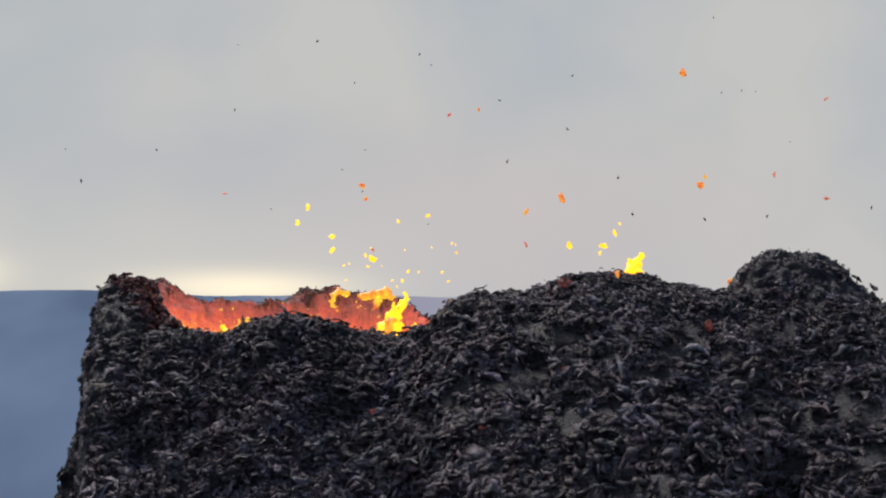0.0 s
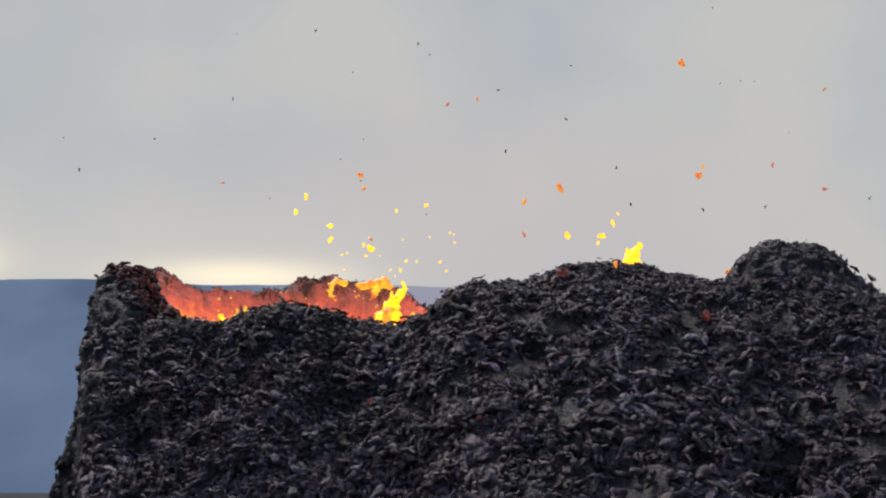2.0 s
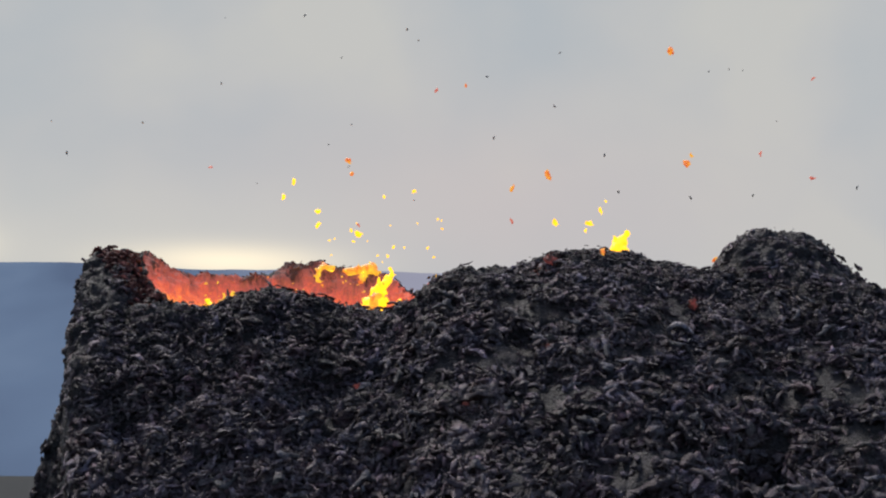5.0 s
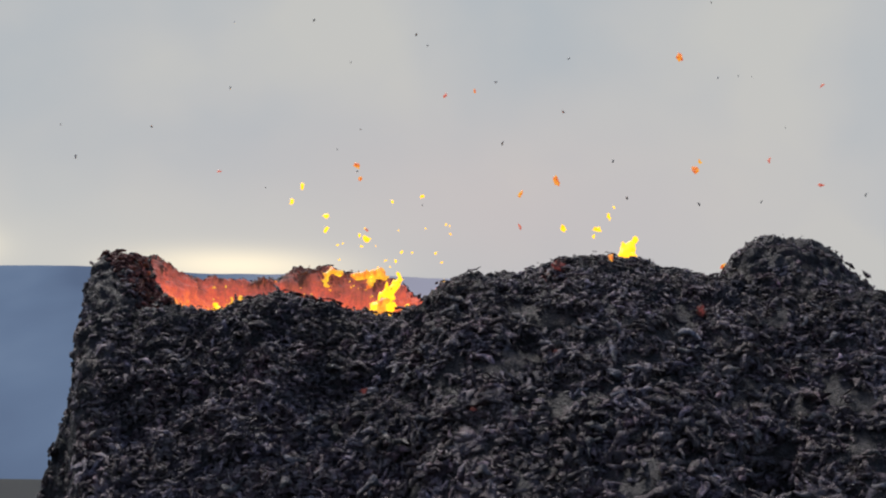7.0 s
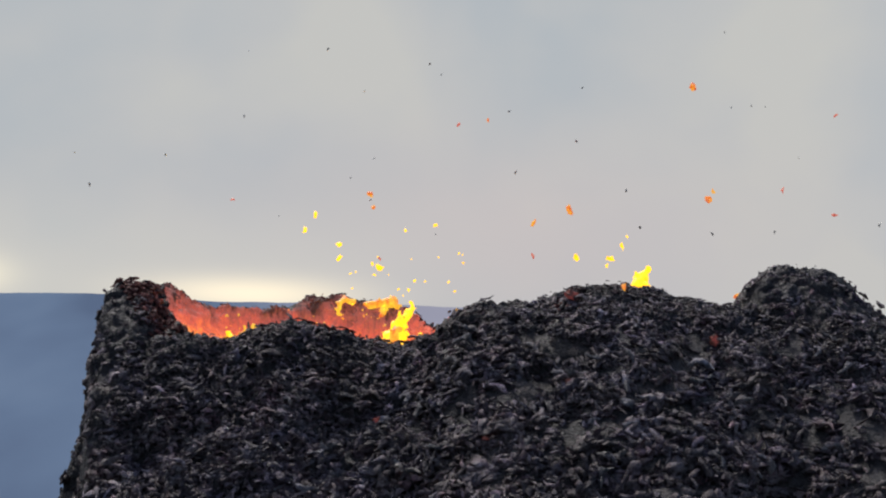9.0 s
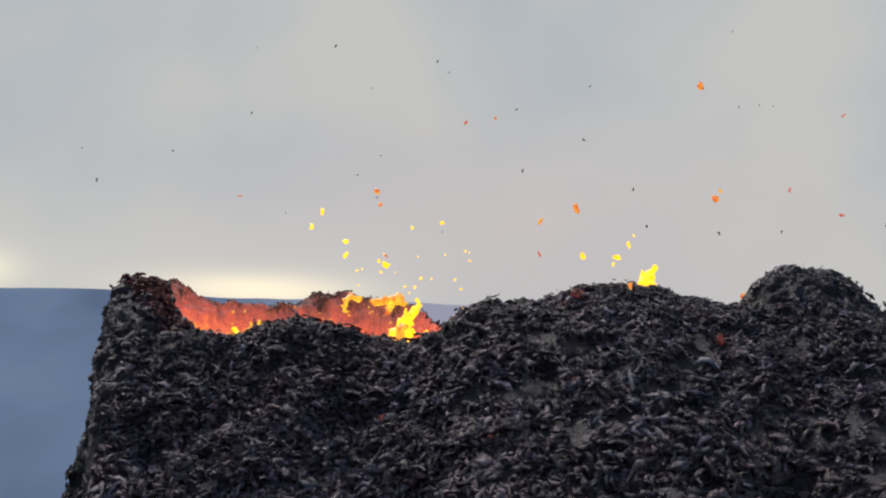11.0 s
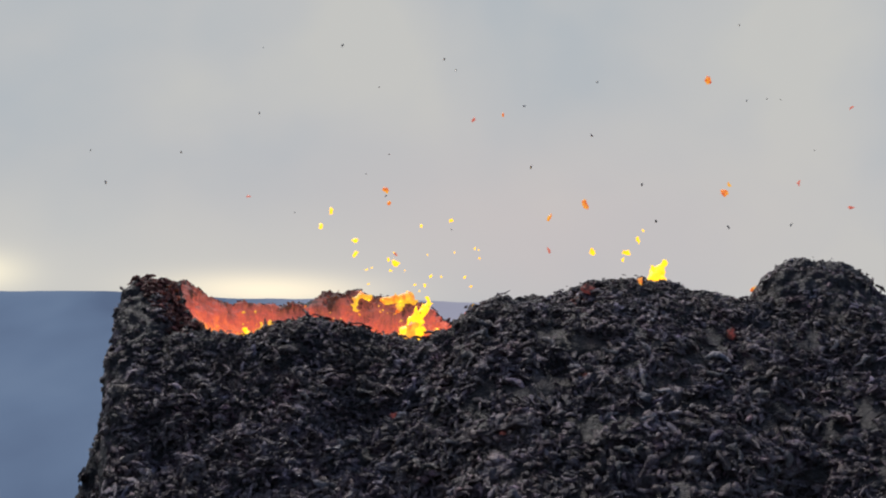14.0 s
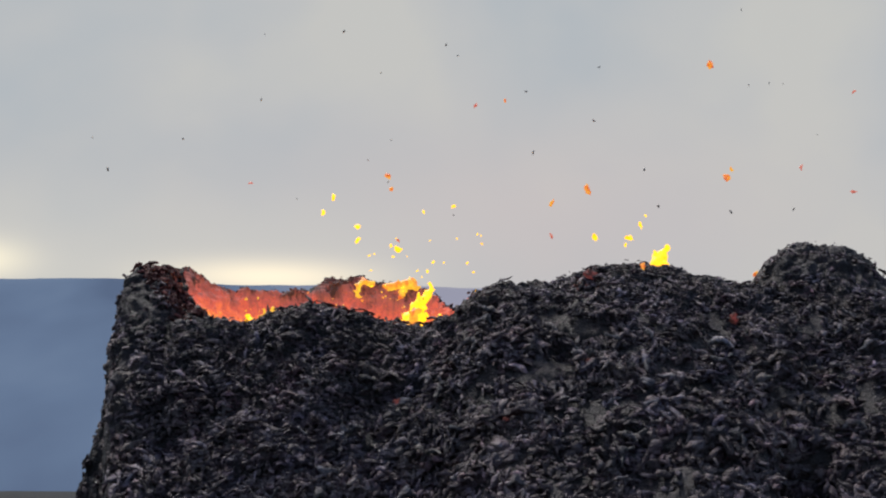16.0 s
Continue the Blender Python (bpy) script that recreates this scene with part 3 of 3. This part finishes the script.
rim_crust = cone_part("rim_crust", heap("rim_crust", where, rng.uniform(0.03, 0.06, len(where)), SHAPES, TRIS, rng, 0.2, -0.35), M_GLOW_RUST, "brown-black crust along the far rim")
tagged(rim_crust, kind="stuff")
in_crater = (P0[:, 1] > lip_line(P0[:, 0]) + 1.2) & (P0[:, 1] < far_line(P0[:, 0]) - 0.1) & (P0[:, 0] > CREST_X + 0.15) & (P0[:, 0] < -0.3) & (P0[:, 2] > 4.0)
where = pick(rng, 1500, in_crater)
spatter = cone_part("hot_spatter", heap("hot_spatter", where, rng.uniform(0.03, 0.09, len(where)), SHAPES, TRIS, rng, 0.3, 0.02), M_WALL, "red-hot spatter stuck to the crater wall")
tagged(spatter, kind="stuff")

# ---------------------------------------------------------------- melt
def blob_disc(name, cx, cy, z, rx, ry, seed):
    verts, faces = [(cx, cy, z)], []
    rings, sectors = 10, 40
    for r in range(1, rings + 1):
        for s in range(sectors):
            t = 2 * math.pi * s / sectors
            verts.append((cx + rx * r / rings * math.cos(t), cy + ry * r / rings * math.sin(t), z))
    for s in range(sectors):
        faces.append((0, 1 + s, 1 + (s + 1) % sectors))
    for r in range(rings - 1):
        for s in range(sectors):
            p, q = 1 + r * sectors + s, 1 + r * sectors + (s + 1) % sectors
            faces += [(p, p + sectors, q + sectors), (p, q + sectors, q)]
    v = np.array(verts)
    v[:, 2] += fractal(v, 1.3, 3, seed) * 0.12
    return mesh_from(name, v, faces, True)


pool = part("lava_pool", blob_disc("lava_pool", -3.6, 47.0, 3.9, 3.6, 2.4, 2), M_POOL)
tagged(pool, "churning yellow-orange molten lava pool filling the crater floor", "lava")


def tongue(path, radii, seed, sides=12, lump=0.35, clot=0.35):
    """A ragged rope of melt along a path, thick and thin, closed at both ends."""
    path, rr = np.array(path, dtype=float), np.array(radii, dtype=float)
    steps = 9 * (len(path) - 1) + 1
    s = np.linspace(0, len(path) - 1, steps)
    line = np.stack([np.interp(s, np.arange(len(path)), path[:, k]) for k in range(3)], 1)
    for _ in range(3):
        line[1:-1] = (line[:-2] + 2 * line[1:-1] + line[2:]) / 4
    line[1:-1] += 0.09 * np.stack([vnoise(line[1:-1], 2.8, seed + 2 + k) for k in range(3)], 1)
    rad = np.interp(s, np.arange(len(path)), rr)
    rad[0] = rad[-1] = 0.004
    along = np.gradient(line, axis=0)
    along /= np.linalg.norm(along, axis=1, keepdims=True)
    side = np.cross(along, np.array([0.13, 1.0, 0.21]))
    side /= np.linalg.norm(side, axis=1, keepdims=True)
    up = np.cross(along, side)
    ang = np.linspace(0, 2 * math.pi, sides, endpoint=False)
    v = line[:, None] + rad[:, None, None] * (np.cos(ang)[None, :, None] * side[:, None] + np.sin(ang)[None, :, None] * up[:, None])
    centre = np.repeat(line[:, None], sides, 1).reshape(-1, 3)
    v = v.reshape(-1, 3)
    v = centre + (v - centre) * (1 + lump * 2.0 * vnoise(v, 3.2, seed) + lump * 1.2 * vnoise(v, 8.0, seed + 1)).clip(0.25, None)[:, None]
    quads = [(i * sides + a, i * sides + (a + 1) % sides, (i + 1) * sides + (a + 1) % sides, (i + 1) * sides + a)
             for i in range(steps - 1) for a in range(sides)]
    faces = np.array(quads)
    faces = np.concatenate([faces[:, [0, 1, 2]], faces[:, [0, 2, 3]]])
    own = np.random.default_rng(seed)
    allv, allf, count = [v], [faces], len(v)
    for _ in range(5 * len(path)):
        k = int(own.integers(1, steps))
        shape = RAGS_SMALL[int(own.integers(0, len(RAGS_SMALL)))]
        size = (clot + rad[k]) * own.uniform(0.22, 0.62)
        turn = np.array(Euler(own.uniform(0, 6.28, 3)).to_matrix())
        lumpv = (shape * size) @ turn.T + line[k] + own.normal(0, 0.55, 3) * (rad[k] + 0.03)
        allv.append(lumpv)
        allf.append(RAG_SMALL_TRIS + count)
        count += len(lumpv)
    return np.concatenate(allv), np.concatenate(allf)


def fountain(name, base, tongues, label, material, clot=0.35):
    root = new(name)
    root.location = base
    tagged(root, label, "lava fountain")
    for k, (path, radii) in enumerate(tongues):
        v, f = tongue(path, radii, 60 + k, clot=clot)
        ob = part("lava_tongue", mesh_from("lava_tongue", v, f, True), material, root)
        melt = ob.modifiers.new("melt", "REMESH")
        melt.mode, melt.voxel_size, melt.use_smooth_shade = "VOXEL", 0.035, True
    return root


main_fountain = fountain("lava_fountain", (-1.2, 46.6, 3.95), [
    ([(-0.2, 0, -0.1), (-0.2, 0, 0.9), (-0.28, 0, 1.55), (-0.12, 0.1, 2.0), (0.15, 0.1, 2.35), (0.22, 0.1, 2.6)], (0.34, 0.32, 0.22, 0.15, 0.10, 0.05)),
    ([(0.2, 0.1, -0.1), (0.25, 0.1, 0.9), (0.36, 0.1, 1.45), (0.5, 0.1, 1.7)], (0.22, 0.24, 0.15, 0.06)),
], "bright yellow lava fountain spurting from the crater pool", M_MELT, 0.26)
splash_paths = []
random.seed(5)
for k in range(9):
    sx, top = -2.9 + 0.52 * k + random.uniform(-0.2, 0.2), random.uniform(1.45, 2.05)
    splash_paths.append(([(sx, 0, -0.1), (sx + 0.03, 0, top * 0.6), (sx + 0.05, 0, top * 0.85), (sx + random.uniform(-0.25, 0.25), 0, top)],
                         (0.16, random.uniform(0.09, 0.20), 0.10, 0.03)))
splash = fountain("lava_splash", (-2.6, 46.2, 3.9), splash_paths, "row of low orange lava splashes behind the near lip", M_SPLASH, 0.2)
fountain("lava_spurt", (-5.6, 46.6, 3.9), [
    ([(0, 0, -0.1), (0.0, 0, 0.8), (-0.08, 0, 1.45), (-0.15, 0, 1.75)], (0.2, 0.24, 0.18, 0.07)),
    ([(0.75, 0, -0.1), (0.72, 0, 0.9), (0.8, 0, 1.5), (0.85, 0, 1.7)], (0.14, 0.18, 0.13, 0.05)),
], "low yellow lava spurt against the red crater wall", M_MELT)
ridge_spurt = fountain("lava_spurt", (5.0, 47.6, 6.1), [
    ([(0, 0, -0.2), (0.03, 0, 0.7), (0.15, 0, 1.25), (0.4, 0, 1.6)], (0.12, 0.20, 0.17, 0.06)),
], "thin yellow lava spurt rising behind the black ridge", M_MELT)


# ---------------------------------------------------------------- bombs and flung fragments
def bomb(x, y, size, seed, label, material=M_BOMB):
    v = RAGS[seed] * size
    ob = part("lava_bomb", mesh_from("lava_bomb", v, RAG_TRIS, True), material)
    i = int(np.argmin((P0[:, 0] - x) ** 2 + (P0[:, 1] - y) ** 2))
    ob.matrix_world = Matrix.Translation(Vector(PD[i] + NN[i] * size * 0.35)) @ pose(0, 0, 0, 35, 10 * seed, 40 * seed)
    tagged(ob, label, "lava bomb", "bombs on the slope")


bomb(3.03, 43.62, 0.26, 1, "dull red lava bomb resting just under the ridge")
bomb(6.27, 42.34, 0.26, 2, "cooling red lava bomb lying on black clinker")
bomb(7.52, 45.8, 0.13, 5, "glowing orange-red lump wedged beside the black knoll", M_ORANGE)
bomb(4.33, 43.9, 0.13, 7, "dim orange lump glowing on the ridge top", M_ORANGE)
bomb(0.88, 39.45, 0.26, 3, "dark red bomb low on the black slope")
bomb(-1.71, 41.75, 0.17, 4, "small pinkish red bomb among grey rags")
bomb(2.77, 40.71, 0.18, 6, "small dim red bomb half sunk in clinker")

# fresh melt thrown over the far rim, running back down the hot wall
fountain("lava_drip", (-2.3, 49.2, 6.55), [
    ([(-0.75, 0.2, -0.05), (-0.72, 0.15, 0.2), (-0.6, 0.25, 0.34), (-0.3, 0.3, 0.36)], (0.05, 0.09, 0.10, 0.05)),
    ([(-0.1, 0.25, 0.32), (0.3, 0.2, 0.27), (0.65, 0.1, 0.22), (0.8, 0.0, 0.12)], (0.05, 0.10, 0.13, 0.06)),
    ([(0.42, 0.1, 0.25), (0.40, -0.02, 0.08), (0.36, -0.08, -0.08)], (0.08, 0.07, 0.03)),
], "fresh orange-yellow lava splashed over the far crater rim", M_SPLASH, 0.16)

FLY = np.random.default_rng(77)


def fling(name, count, xs, zs, sizes, material, label="", group="", parent=None, slim=False):
    made = []
    for k in range(6):
        v = RAGS_SMALL[k] * np.array([0.85, 0.85, 0.95]) if slim else RAGS[8 + k] * np.array([1.0, 1.0, 1.3])
        me = mesh_from(name, v, RAG_SMALL_TRIS if slim else RAG_TRIS, True)
        me.materials.append(material)
        made.append(me)
    for i in range(count):
        ob = new(name, made[i % 6])
        s = FLY.uniform(*sizes)
        ob.matrix_world = (pose(FLY.uniform(*xs), FLY.uniform(45.0, 48.0), FLY.uniform(*zs), *FLY.uniform(0, 360, 3))
                           @ Matrix.Diagonal((s, s, s, 1)))
        if parent:
            ob.parent = parent
            ob.matrix_parent_inverse = Matrix.Translation(parent.location).inverted()
        else:
            tagged(ob, label, "lava fragment", group)


fling("lava_fragment", 28, (-11, 12), (8.0, 13.8), (0.04, 0.085), M_FLECK, "small cooled black lava fragment flung through the air", "dark flung fragments", slim=True)
fling("lava_fragment", 8, (-8, 10), (8.0, 12.5), (0.07, 0.17), M_ORANGE, "glowing orange lava fragment flung through the air", "orange flung fragments")
fling("lava_fragment", 7, (-7, 10), (7.6, 12.5), (0.06, 0.13), M_EMBER, "dull red lava fragment cooling in the air", "red flung fragments", slim=True)
fling("droplet", 7, (-4, 0.8), (7.2, 9.0), (0.06, 0.13), M_MELT, parent=main_fountain)
fling("droplet", 26, (-2.6, 0.4), (6.2, 8.0), (0.025, 0.06), M_MELT, parent=main_fountain)
fling("droplet", 60, (-6.2, -0.6), (5.3, 6.3), (0.02, 0.05), M_SPLASH, parent=splash)
fling("droplet", 5, (3.2, 6.0), (7.4, 8.6), (0.06, 0.12), M_MELT, parent=ridge_spurt)

# ---------------------------------------------------------------- single clumps nearest the camera
where = pick(rng, 300, outside & near_stretch)
turns = frames_on(NN[where], rng, 0.4)
meshes = []
for k in range(12):
    me = mesh_from("lava_clump", *((RAGS_SMALL[k], RAG_SMALL_TRIS) if k % 2 else (DRAPES[k], DRAPE_TRIS)), True)
    me.materials.append(M_PIECE)
    meshes.append(me)
CURL = mesh_from("lava_curl", RAGS[3], RAG_TRIS, True)
CURL.materials.append(M_PALE)
for i, w in enumerate(where):
    s = float(np.clip(rng.lognormal(math.log(0.20), 0.28), 0.12, 0.34))
    m = Matrix([list(r) for r in turns[i]]).to_4x4()
    ob = new("lava_clump", meshes[i % 12])
    ob.parent = cone
    ob.matrix_parent_inverse = INVERSE
    ob.matrix_basis = Matrix.Translation(Vector(PD[w] + NN[w] * s * 0.2)) @ m @ Matrix.Diagonal((s, s * 0.9, s, 1))

# a few larger pale curls of spatter that stand out on the slope
for x, y, size, turn in ((4.05, 39.94, 0.36, 25), (6.6, 40.55, 0.34, -35), (7.1, 39.25, 0.46, 60), (-1.44, 41.72, 0.30, 10), (3.73, 40.41, 0.26, 80), (-3.3, 42.2, 0.26, -60)):
    i = int(np.argmin((P0[:, 0] - x) ** 2 + (P0[:, 1] - y) ** 2))
    ob = new("lava_clump", CURL)
    ob.parent = cone
    ob.matrix_parent_inverse = INVERSE
    ob.matrix_basis = Matrix.Translation(Vector(PD[i] + NN[i] * 0.12)) @ pose(0, 0, 0, 50, turn, turn) @ Matrix.Diagonal((size, size, size, 1))
    tagged(ob, "pale grey curl of cooled spatter")

# hooked strips of spatter, paler than the slope they lie on
hooks = []
for v in SHREDS[:8]:
    me = mesh_from("lava_hook", v, SHRED_TRIS, True)
    me.materials.append(M_PALE)
    hooks.append(me)
sunlit = outside & (P0[:, 1] > 37.4) & (P0[:, 1] < 42.6) & (P0[:, 0] > -4.5) & (P0[:, 0] < 11.0)
where = pick(rng, 90, sunlit & (DRIFT > -0.3))
turns = frames_on(NN[where], rng, 0.5)
for i, w in enumerate(where):
    size = float(rng.uniform(0.14, 0.34))
    m = Matrix([list(row) for row in turns[i]]).to_4x4()
    ob = new("lava_hook", hooks[i % 8])
    ob.parent = cone
    ob.matrix_parent_inverse = INVERSE
    ob.matrix_basis = Matrix.Translation(Vector(PD[w] + NN[w] * (0.10 + 0.2 * size))) @ m @ Matrix.Diagonal((size, size, size, 1))
